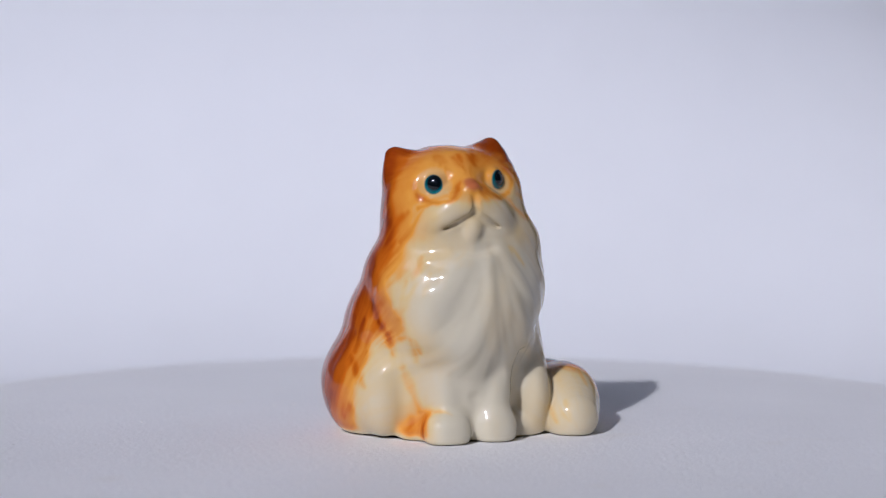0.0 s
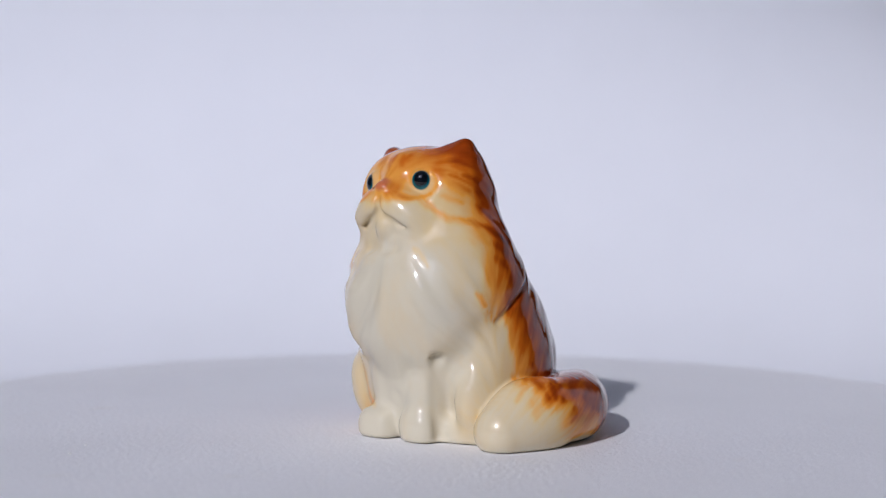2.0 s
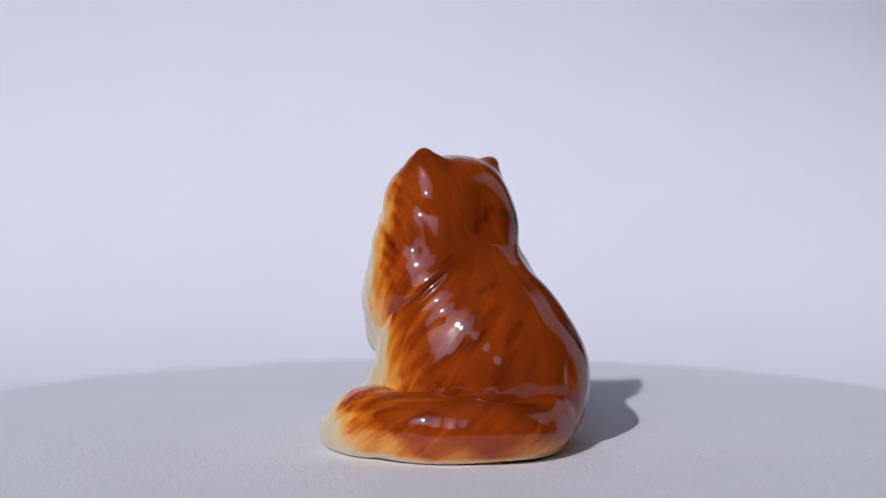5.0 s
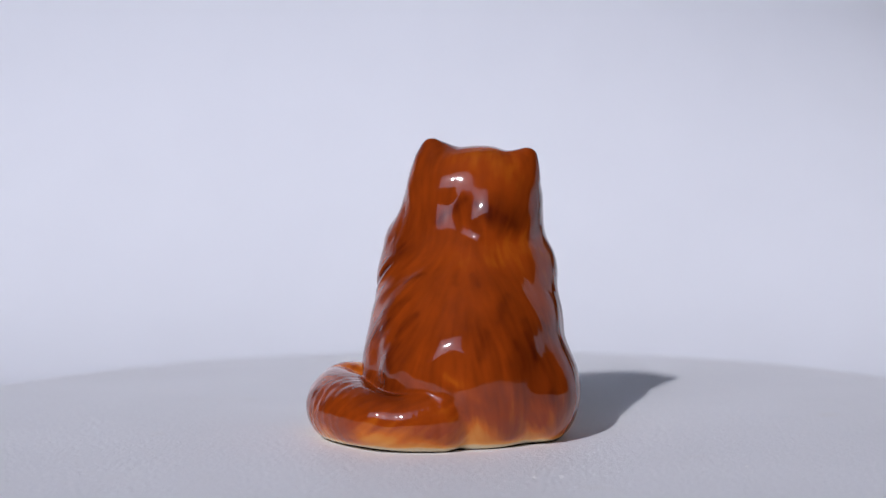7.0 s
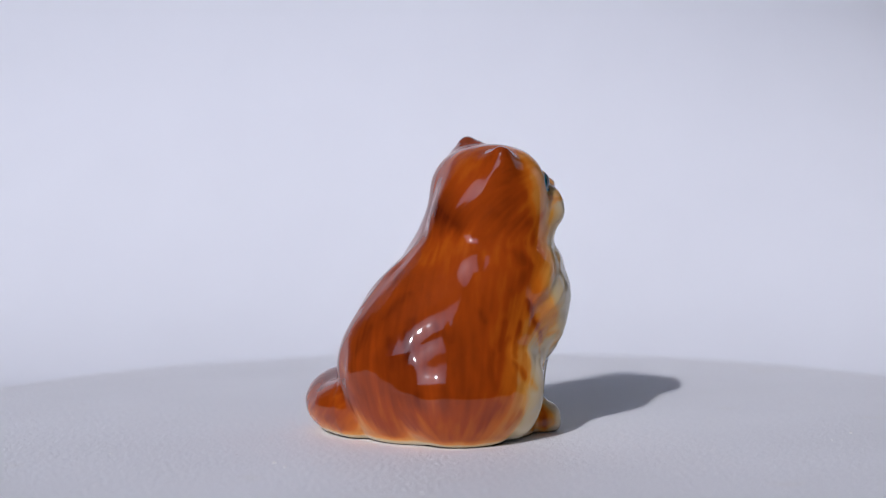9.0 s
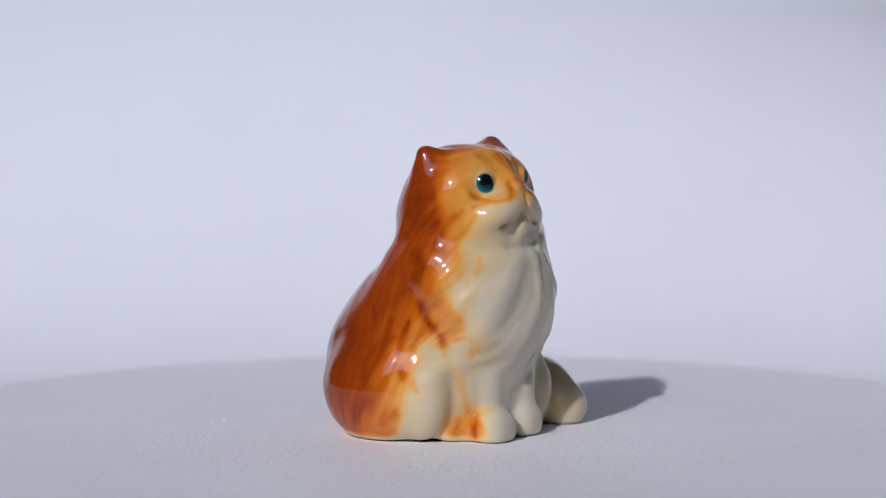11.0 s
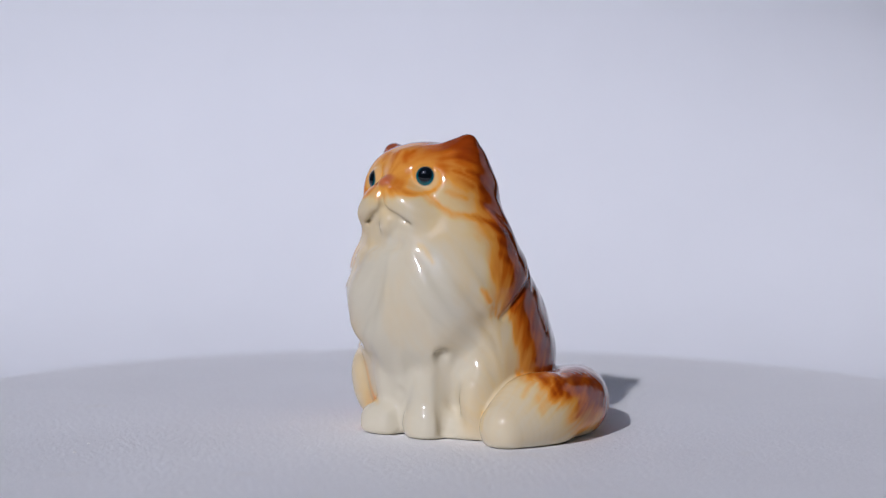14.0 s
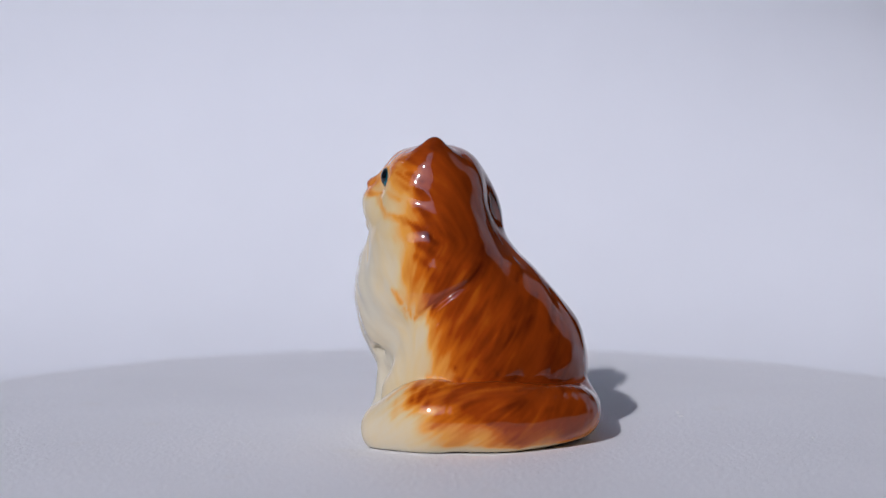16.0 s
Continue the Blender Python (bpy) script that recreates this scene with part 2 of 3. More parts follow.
def ball(p, c, r, power=2.0, turn=None):
    """Signed distance, nearly, to an ellipsoid; a power over 2 makes it boxier."""
    q = p - np.array(c, np.float32)
    if turn is not None:
        q = q @ np.array(Euler([radians(a) for a in turn]).to_matrix(), np.float32)
    r = np.array(r, np.float32)
    s = np.abs(q) / r
    if power == 2.0:
        k0 = np.sqrt((s * s).sum(1)) + 1e-9
        k1 = np.sqrt(((s / r) ** 2).sum(1)) + 1e-9
        return k0 * (k0 - 1) / k1
    k0 = (s ** power).sum(1) ** (1 / power) + 1e-9
    g = (s / k0[:, None]) ** (power - 1) / r
    return (k0 - 1) / (np.sqrt((g * g).sum(1)) + 1e-9)


def rod(p, a, b, ra, rb):
    a, b = np.array(a, np.float32), np.array(b, np.float32)
    ab = b - a
    t = np.clip(((p - a) @ ab) / (ab @ ab), 0, 1)
    return np.linalg.norm(p - a - t[:, None] * ab, axis=1) - (ra + (rb - ra) * t)


def join(a, b, k):
    h = np.clip(0.5 + 0.5 * (b - a) / k, 0, 1)
    return b + (a - b) * h - k * h * (1 - h)


def cut(a, b, k):
    return -join(-a, b, k)


TAIL = (
    ((-0.07, 23.24, 6.57), 7.76),
    ((6.89, 26.17, 5.96), 6.14),
    ((14.52, 24.41, 6.68), 6.40),
    ((22.82, 12.40, 6.60), 7.93),
    ((26.04, 1.71, 6.91), 7.46),
    ((24.07, -4.14, 6.06), 8.83),
    ((23.16, -12.32, 3.92), 6.05),
)
# centre, radii, power, turn, blend with what stands already
TRUNK = (
    ((-4.20, 5.87, 14.08), (20.09, 22.83, 19.80), 2.2, None, 1),
    ((-3.06, 0.76, 25.23), (21.44, 20.3, 17.63), 2.0, None, 5),
    ((-20.34, 5.53, 10.67), (8.63, 14.45, 12.20), 2.0, None, 3),
    ((11.58, 1.13, 14.46), (8.87, 14.51, 15.03), 2.0, None, 3),
    ((-18.70, -5.00, 11.35), (6.51, 7.38, 11.15), 2.0, None, 1.5),
    ((14.22, -5.62, 9.09), (5.38, 9.87, 10.39), 2.0, None, 1.5),
    ((-8.0, -16.3, 2.6), (5.2, 4.7, 4.2), 2.5, None, 2.2),
    ((3.3, -15.4, 2.6), (4.8, 4.5, 4.2), 2.5, None, 2.6),
)
LEGS = (
    ((-7.96, -12.62, 22.03), (-6.68, -13.79, 5.15), 5.91, 3.56),
    ((3.13, -13.22, 19.99), (3.05, -14.73, 4.89), 4.93, 4.13),
)
MANE = (
    ((-1.85, -8.88, 28.64), (15.78, 14.64, 16.98), 2.2, None, 1),
    ((-2.33, -4.42, 33.63), (20.45, 17.51, 16.44), 2.2, (-22, 0, 0), 4),
    ((-12.4, -14.3, 27.5), (5.6, 5.6, 8.0), 2.0, None, 4),
    ((-0.2, -6.4, 44.14), (16.3, 13.1, 8.3), 2.0, None, 4),
)
HEAD = (
    ((-3.51, -6.30, 51.30), (15.68, 12.32, 13.05), 2.38, (0, 2, 0), 4),
    ((-8.41, -0.43, 47.52), (8.21, 8.95, 10.46), 2.0, None, 3),
)
# each ear: its body, then foot, tip and radii of the point
EARS = (
    ((5.1, -5.4, 60.3), (4.6, 4.4, 5.1), (10, 12, -8), (4.7, -5.4, 59.8), (6.0, -5.2, 64.0), 4.4, 2.1),
    ((-15.2, -4.3, 59.2), (3.5, 3.2, 4.5), (10, -10, 8), (-14.9, -4.6, 58.4), (-16.3, -4.2, 62.0), 3.8, 2.0),
)
FACE = (
    ((-3.9, -14.4, 45.2), (10.5, 5.4, 5.0), 2.0, None, 2.5),
    ((-4.33, -17.01, 51.6), (7.2, 5.7, 4.6), 2.0, None, 2),
    ((-8.4, -16.5, 50.0), (6.4, 5.6, 3.9), 2.0, (0, -27, 0), 2.4),
    ((0.4, -16.4, 50.0), (6.3, 5.4, 3.9), 2.0, (0, 27, 0), 2.4),
    ((-3.7, -18.0, 46.6), (3.0, 4.1, 3.6), 2.0, None, 0.8),
    ((-4.25, -20.2, 55.2), (2.1, 1.75, 1.35), 2.0, None, 0.9),
)


def path_rod(p, pts):
    """A round rope along a smooth curve through the points."""
    q = np.array([(*c, r) for c, r in pts], np.float32)
    q = np.concatenate([2 * q[:1] - q[1:2], q, 2 * q[-1:] - q[-2:-1]])
    out = None
    last = q[1]
    for i in range(1, len(q) - 2):
        for t in (k / 6 for k in range(1, 7)):
            a, b, c, d = q[i - 1], q[i], q[i + 1], q[i + 2]
            n = 0.5 * (2 * b + (c - a) * t + (2 * a - 5 * b + 4 * c - d) * t * t + (3 * b - a - 3 * c + d) * t ** 3)
            s = rod(p, last[:3], n[:3], last[3], n[3])
            out = s if out is None else np.minimum(out, s)
            last = n
    return out


def groove(p, pts, r):
    out = None
    for a, b in zip(pts, pts[1:]):
        d = rod(p, a, b, r, r)
        out = d if out is None else np.minimum(out, d)
    return out


def gather(p, d, table):
    for c, r, power, turn, k in table:
        b = ball(p, c, r, power, turn)
        d = b if d is None else join(d, b, k)
    return d


def cat_distance(p):
    d = gather(p, None, TRUNK[:6])
    for a, b, ra, rb in LEGS:
        d = join(d, rod(p, a, b, ra, rb), 1.5)
    d = join(d, rod(p, (-2.4, -14.8, 20.5), (-2.2, -12.8, 6.0), 5.0, 4.0), 2.0)
    d = gather(p, d, TRUNK[6:])
    d = join(d, ball(p, (0.5, -9.4, 1.5), (17.0, 6.0, 4.8)), 2.5)
    d = join(d, ball(p, (-4.0, -17.2, 38.6), (10.0, 5.2, 3.6)), 2.5)
    # the mane lies over the trunk with a clear edge
    d = join(d, gather(p, None, MANE), 1.8)
    d = gather(p, d, HEAD)
    for c, r, turn, foot, tip, ra, rb in EARS:
        d = join(d, ball(p, c, r, 2.0, turn), 3.2)
        d = join(d, rod(p, foot, tip, ra, rb), 1.0)
    # eye sockets, muzzle, nose, chin
    for e in EYES:
        side = 1 if e[0] > -4 else -1
        d = cut(d, ball(p, (e[0] + 0.9 * side, e[1] - 2.5, e[2] - 0.1), (4.2, 3.1, 3.5)), 2.4)
    d = gather(p, d, FACE)
    d = join(d, rod(p, (-4.2, -13.6, 59.6), (-4.2, -17.0, 56.4), 2.2, 2.0), 3)
    for e in EYES:
        side = 1 if e[0] > -4 else -1
        d = join(d, ball(p, (e[0] - 0.8 * side, e[1] + 1.6, e[2]), (2.75, 2.75, 2.75)), 0.5)
    d = cut(d, groove(p, ((-4.1, -22.5, 53.6), (-3.9, -22.3, 50.0)), 0.5), 0.9)
    d = cut(d, groove(p, ((-3.9, -22.2, 49.9), (-7.0, -21.5, 48.2), (-10.0, -19.6, 46.9)), 0.2), 1.6)
    d = cut(d, groove(p, ((-3.9, -22.2, 49.9), (-0.6, -21.4, 48.2), (2.4, -19.6, 46.9)), 0.2), 1.6)
    d = cut(d, groove(p, ((-7.5, -21.4, 42.4), (-3.9, -22.2, 42.0), (0.2, -21.4, 42.4)), 0.6), 1.8)
    # folds: between the legs, toes, thighs
    d = cut(d, groove(p, ((-2.2, -18.6, 9.5), (-2.2, -20.4, 1)), 0.5), 2.0)
    d = cut(d, groove(p, ((8.4, -17.0, 18.5), (8.6, -16.6, 12), (8.6, -15.6, 2)), 1.3), 1.6)
    d = cut(d, groove(p, ((-18.9, -14.0, 19), (-17.8, -14.0, 10.5), (-16.4, -13.0, 3)), 0.7), 1.5)
    # edge of the mane over the left shoulder
    d = cut(d, groove(p, ((17.6, -7.0, 26.6), (18.2, -3.6, 29.6), (17.8, -0.5, 31.8), (16.6, 4.0, 34.8), (13.4, 7.2, 38.8)), 0.4), 1.2)
    for x, y in ((-9.2, -22.3), (-5.6, -22.4), (1.9, -21.9), (4.7, -21.8)):
        d = cut(d, rod(p, (x, y, 4.5), (x, y + 0.2, 0), 0.4, 0.4), 0.7)
    # tail round its left side
    d = join(d, path_rod(p, TAIL), 0.9)
    # flat foot
    d = cut(d, p[:, 2] - 0.0, 0.9)
    return d


def fur_flow(p, n):
    """The way the hair lies: back from the face, down the flanks, along the tail."""
    x, y, z = p.T
    one = np.ones(len(p))
    chest = np.stack([0.12 * x, -0.1 * one, -one], 1)
    flank = np.stack([0.03 * (x + 4), np.where(x > -4, -0.55, 0.25) * step(3, 14, np.abs(x + 4)), -one], 1)
    head = p - np.array((-4.0, -22.0, 56.0))
    head = head / (np.linalg.norm(head, axis=1)[:, None] + 1e-6) + np.array((0, 0, -0.3))
    tail = np.stack([0.8 * step(14, 22, y), -0.8 * step(24, 14, y), -0.55 * one], 1)
    w = step(-11, -6, y)[:, None]
    d = chest * (1 - w) + flank * w
    w = step(41, 46, z)[:, None]
    d = d * (1 - w) + head * w
    near = step(1.5, 0.2, np.abs(path_rod(p.astype(np.float32), TAIL)))[:, None] * step(15.5, 13, z)[:, None]
    d = d * (1 - near) + tail * near
    d = d - (d * n).sum(1)[:, None] * n
    return d / (np.linalg.norm(d, axis=1)[:, None] + 1e-6)


def combed(p, d, fine, reach):
    """Noise drawn out along the hair, brought to unit spread."""
    out = 0
    for k in np.linspace(-1, 1, 11):
        out = out + (1.2 - abs(k)) * value_noise((p + k * reach * d) * fine + 5.3)
    return np.clip((out - out.mean()) / out.std(), -2.5, 2.5)


def fur_relief(p, d):
    """Soft combed relief of the coat under the glaze; calm on the face and paws."""
    wide = value_noise(p * 0.13 + 3.7) - 0.5
    face = step(-9, -14, p[:, 1]) * step(43, 46, p[:, 2])
    low = np.maximum(step(5, 16, p[:, 2]), 0.5 * step(20, 23, p[:, 0] + 0.5 * np.maximum(p[:, 1], 0)) * step(2, 7, p[:, 2]))
    calm = (1 - 0.92 * face) * (0.15 + 0.85 * low)
    chest = step(-7, -11, p[:, 1]) * step(12, 17, p[:, 2]) * step(42, 37, p[:, 2])
    calm = calm * (1 - step(18, 21, p[:, 0]) * step(0, -8, p[:, 1])) * (1 + 1.5 * chest)
    return calm * (0.085 * combed(p, d, 0.3, 7.0) + 0.012 * combed(p, d, 0.8, 4.0)) + 0.5 * wide * (1 - face) * (0.25 + 0.75 * low)


def cat_surface():
    """A net of quads on the surface, at an even spacing."""
    s = 0.44
    lo = np.array((-33.0, -26.0, -1.0), np.float32)
    n = np.array((int(70 / s), int(62 / s), int(70 / s)))
    ax = [lo[k] + s * np.arange(n[k], dtype=np.float32) for k in range(3)]
    field = np.empty(n, np.float32)
    yy, zz = np.meshgrid(ax[1], ax[2], indexing="ij")
    for i, x in enumerate(ax[0]):
        field[i] = cat_distance(np.stack([np.full(yy.size, x, np.float32), yy.ravel(), zz.ravel()], 1)).reshape(yy.shape)
    neg = field < 0
    count = sum(neg[dx:n[0] - 1 + dx, dy:n[1] - 1 + dy, dz:n[2] - 1 + dz].astype(np.int8) for dx in (0, 1) for dy in (0, 1) for dz in (0, 1))
    cells = (count > 0) & (count < 8)
    index = -np.ones(cells.shape, int)
    where = np.argwhere(cells)
    index[cells] = np.arange(len(where))
    acc, tot = np.zeros((len(where), 3)), np.zeros((len(where), 1))
    corners = [np.array(c) for c in np.ndindex(2, 2, 2)]
    for a in corners:
        for k in range(3):
            if a[k]:
                continue
            b = a.copy()
            b[k] = 1
            fa, fb = field[tuple((where + a).T)], field[tuple((where + b).T)]
            hit = (fa < 0) != (fb < 0)
            t = np.where(hit, fa / np.where(hit, fa - fb, 1), 0)
            acc += hit[:, None] * (a + t[:, None] * (b - a))
            tot += hit[:, None]
    verts = (lo + s * (where + acc / tot)).astype(np.float32)
    quads = []
    for k in range(3):
        u, v = (k + 1) % 3, (k + 2) % 3
        sl0, sl1 = [slice(None)] * 3, [slice(None)] * 3
        sl0[k], sl1[k] = slice(0, -1), slice(1, None)
        a, b = neg[tuple(sl0)], neg[tuple(sl1)]
        e = np.argwhere(a != b)
        e = e[(e[:, u] > 0) & (e[:, v] > 0) & (e[:, u] < n[u] - 1) & (e[:, v] < n[v] - 1)]
        inside = a[tuple(e.T)]
        du, dv = np.eye(3, dtype=int)[u], np.eye(3, dtype=int)[v]
        q = np.stack([index[tuple((e - du - dv).T)], index[tuple((e - dv).T)], index[tuple(e.T)], index[tuple((e - du).T)]], 1)
        quads.append(np.where(inside[:, None], q, q[:, ::-1]))
    quads = np.concatenate(quads)

    def normal(p):
        g = np.stack([cat_distance(p + o) - cat_distance(p - o) for o in np.eye(3, dtype=np.float32) * 0.25], 1)
        return g / (np.linalg.norm(g, axis=1)[:, None] + 1e-9)

    for _ in range(2):
        nrm = normal(verts)
        verts = verts - nrm * np.clip(cat_distance(verts), -0.4, 0.4)[:, None]
    nrm = normal(verts)
    hair = fur_flow(verts, nrm)
    lift = fur_relief(verts, hair) * step(0.2, 3, verts[:, 2])
    flow = 0.75 * combed(verts, hair, 0.8, 5.0) + 0.55 * combed(verts, hair, 1.7, 3.0)
    verts = verts + nrm * lift[:, None]
    verts[:, 2] = np.maximum(verts[:, 2], 0)
    return verts, quads, nrm, flow


def stroke(p, n, pts, width):
    """A soft brush line through the points, laid on the surface."""
    out = np.full(len(p), 99.0)
    for a, b in zip(pts, pts[1:]):
        a, b = np.array(a), np.array(b)
        ab = b - a
        t = np.clip(((p - a) @ ab) / (ab @ ab), 0, 1)
        v = p - a - t[:, None] * ab
        v = v - 0.75 * (v * n).sum(1)[:, None] * n
        taper = 1 + 0.5 * np.abs(2 * t - 1) ** 2
        out = np.minimum(out, np.linalg.norm(v, axis=1) * taper)
    return np.exp(-1.1 * (out / width) ** 2)


# dabs of colour: place and depth of the orange
HEAD_DABS = (
    (2, -13, 62, 0.44), (7, -8, 64, 0.74), (10, -12, 57, 0.20), (-1, -18, 57, 0.26), (8, -16, 52, 0.14), (12, -11, 51, 0.12),
    (11, -6, 58, 0.55), (6, -2, 63, 0.83), (8, 2, 57, 0.78), (12, -5, 52, 0.70), (14, -3, 48, 0.75), (9, 4, 49, 0.80),
    (14, -9, 48, 0.30), (12, -15, 46, 0.08), (16, -7, 44, 0.50), (3, -20, 51, 0.05), (-3, 3, 62, 0.55), (-10, 5, 58, 0.59),
    (-15, 1, 59, 0.60), (-17, -4, 63, 0.72), (-1, 6, 57, 0.70), (-17, 2, 52, 0.70), (-11, 7, 50, 0.83), (3, 8, 46, 0.78),
    (-4, 9, 47, 0.75), (-19, -3, 54, 0.70), (-18, -8, 57, 0.56), (-19, -10, 48, 0.58), (-20, -3, 45, 0.67), (-13, -8, 62, 0.50),
    (-9, -15, 61, 0.25), (-16, -13, 59, 0.26), (-17, -14, 53, 0.26), (-5, -21, 55, 0.27), (-15, -16, 48, 0.18), (-4, -17, 61, 0.32),
    (-10, -22, 49, 0.10),
)
TAIL_DABS = (
    (21, -5, 15, 0.25), (27, -17, 5, 0.06), (30, -12, 6, 0.05), (28, -9, 12, 0.21), (31, -7, 3, 0.08), (30, -3, 13, 0.53),
    (26, -4, 15, 0.40), (33, -3, 8, 0.25), (32, 2, 10, 0.56), (34, 0, 5, 0.27), (29, 9, 12, 0.67), (31, 9, 3, 0.27),
    (26, 18, 12, 0.74), (31, 15, 7, 0.70), (25, 21, 9, 0.75), (24, 21, 3, 0.35), (21, 27, 8, 0.85), (15, 30, 10, 0.85),
    (17, 30, 5, 0.55), (12, 30, 2, 0.20), (18, -15, 5, 0.08), (19, -12, 10, 0.13), (25, -13, 11, 0.09),
)
FRONT_DABS = (
    (15, -12, 41, 0.14), (9, -20, 36, 0.00), (15, -14, 35, 0.10), (12, -18, 31, 0.01), (13, -16, 24, 0.05), (7, -16, 14, 0.00),
    (-20, -13, 39, 0.41), (-20, -12, 26, 0.37), (-13.5, -12.5, 3, 0.42), (-15, -17, 41, 0.16), (-19, -16, 34, 0.15), (-16, -15, 15, 0.14),
    (-15, -17, 21, 0.14), (-15, -12, 7, 0.20), (-11, -17, 13, 0.00), (-7, -20, 5, 0.00), (-10, -22, 25, 0.00), (-6, -23, 33, 0.00),
    (-14, -20, 31, 0.00), (2, -18, 11, 0.00), (13, -15, 14, 0.02), (1, -23, 37, 0.05), (4, -23, 29, 0.03), (6, -11, 3, 0.00),
)
BACK_DABS = (
    (12, 18, 25, 0.73), (14, 17, 18, 0.76), (6, 24, 24, 0.80), (10, 23, 16, 0.85), (9, 18, 30, 0.75), (6, 14, 37, 0.73),
    (-1, 22, 31, 0.72), (-11, 20, 32, 0.74), (-17, 19, 27, 0.81), (-4, 27, 23, 0.74), (-11, 27, 21, 0.81), (-20, 20, 20, 0.88),
    (3, 27, 17, 0.75), (-7, 29, 15, 0.68), (-13, 27, 13, 0.78), (-22, 20, 12, 0.88), (-17, 23, 6, 0.65), (-25, 17, 6, 0.65),
    (-4, 29, 6, 0.61), (2, 31, 8, 0.78), (7, 31, 10, 0.85), (7, 32, 5, 0.50), (-9, 24, 2, 0.35), (-21, 16, 2, 0.33),
    (3, 29, 1, 0.20), (-9, 24, 26, 0.85), (-21, 14, 26, 0.80),
)
LEFT_DABS = (
    (16, -1, 43, 0.74), (11, 6, 42, 0.83), (17, -7, 38, 0.45), (17, -1, 36, 0.69), (17, -8, 31, 0.27), (18, -1, 30, 0.70),
    (17, -7, 25, 0.13), (19, -7, 18, 0.11), (19, -1, 26, 0.45), (20, 1, 19, 0.52), (18, 4, 28, 0.65), (18, 9, 23, 0.72),
    (14, 11, 31, 0.71), (12, 8, 37, 0.79),
)
RIGHT_DABS = (
    (-14, 7, 42, 0.63), (-5, 13, 40, 0.63), (-16, 13, 35, 0.69), (-21, 4, 37, 0.66), (-22, 7, 32, 0.70), (-25, 13, 19, 0.84),
    (-28, 13, 11, 0.84), (-21, -9, 41, 0.55), (-22, -4, 36, 0.60), (-22, -9, 31, 0.54), (-24, 2, 30, 0.73), (-24, 7, 25, 0.71),
    (-25, -0, 24, 0.65), (-24, -5, 26, 0.51), (-22, -9, 19, 0.13), (-25, -5, 18, 0.38), (-27, 0, 17, 0.58), (-27, 6, 18, 0.71),
    (-29, 2, 11, 0.61), (-27, -4, 10, 0.42), (-24, -9, 12, 0.12), (-27, 12, 4, 0.55), (-27, 1, 5, 0.43), (-29, 7, 9, 0.66),
    (-23, -8, 5, 0.05),
)

# brush lines: their points, width and strength
CHEEK_LINES = (
    (((3.8, -18.3, 52.7), (7.3, -16.9, 50.3), (11.2, -14.2, 48.9)), 0.6, 0.45),
    (((12.8, -11.7, 48.5), (14.5, -8.8, 47.1), (15.8, -5.7, 45.1), (16.0, -3.2, 43.2)), 0.8, 0.7),
    (((10.3, -10.5, 58.1), (11.2, -8.6, 57.3), (11.6, -6.6, 56.4)), 0.7, 0.5),
    (((12.5, -8.1, 51.5), (13.0, -6.6, 50.3), (13.5, -5.0, 49.1)), 1.0, 0.6),
    (((11.9, -8.4, 55.0), (12.1, -5.4, 54.0)), 0.9, 0.4),
    (((5.7, -15.2, 59.2), (9.4, -13.7, 56.6), (11.5, -10.5, 54.8)), 1.2, 0.35),
    (((7.8, -5.0, 64.8), (8.9, -4.2, 62.4), (9.5, -5.5, 61.1)), 1.0, 0.5),
)
WHISKER_LINES = (
    (((4.7, -17.5, 52.7), (7.7, -16.6, 50.6), (10.6, -14.9, 48.8)), 0.6, 0.55),
    (((10.6, -14.9, 48.8), (12.8, -11.8, 48.3), (14.4, -8.6, 47.3), (15.7, -5.6, 45.4)), 0.6, 0.55),
    (((-1.8, -19.9, 56.1), (-0.1, -21.4, 53.3), (3.0, -18.7, 53.1)), 1.3, 0.45),
    (((8.4, -15.5, 53.8), (10.2, -13.8, 52.8), (11.4, -12.0, 52.2)), 0.6, 0.3),
    (((-2.2, -16.7, 61.0), (-1.5, -14.4, 62.2)), 1.0, 0.4),
    (((8.7, -13.4, 58.3), (10.8, -10.8, 57.1), (11.9, -6.9, 55.4)), 0.8, 0.35),
    (((7.0, -16.9, 51.0), (10.0, -15.6, 48.6), (13.2, -11.7, 47.8)), 0.7, 0.4),
)
BROW_LINES = (
    (((-9.5, -15.3, 61.0), (-9.7, -15.9, 60.2)), 0.7, 0.35),
    (((-6.6, -15.3, 61.8), (-5.0, -18.6, 59.4)), 0.7, 0.35),
    (((-2.9, -15.3, 62.3), (-1.9, -17.0, 60.3)), 0.9, 0.45),
    (((-8.5, -16.2, 60.2), (-8.2, -17.4, 57.3)), 0.4, 0.25),
    (((-3.6, -21.5, 56.4), (-0.1, -21.3, 53.4), (2.7, -19.4, 52.8)), 1.0, 0.5),
    (((-7.1, -20.1, 55.3), (-9.0, -21.8, 52.1), (-14.6, -16.3, 51.0)), 0.6, 0.45),
    (((-16.5, -14.7, 50.0), (-18.6, -11.4, 46.9)), 0.7, 0.35),
)
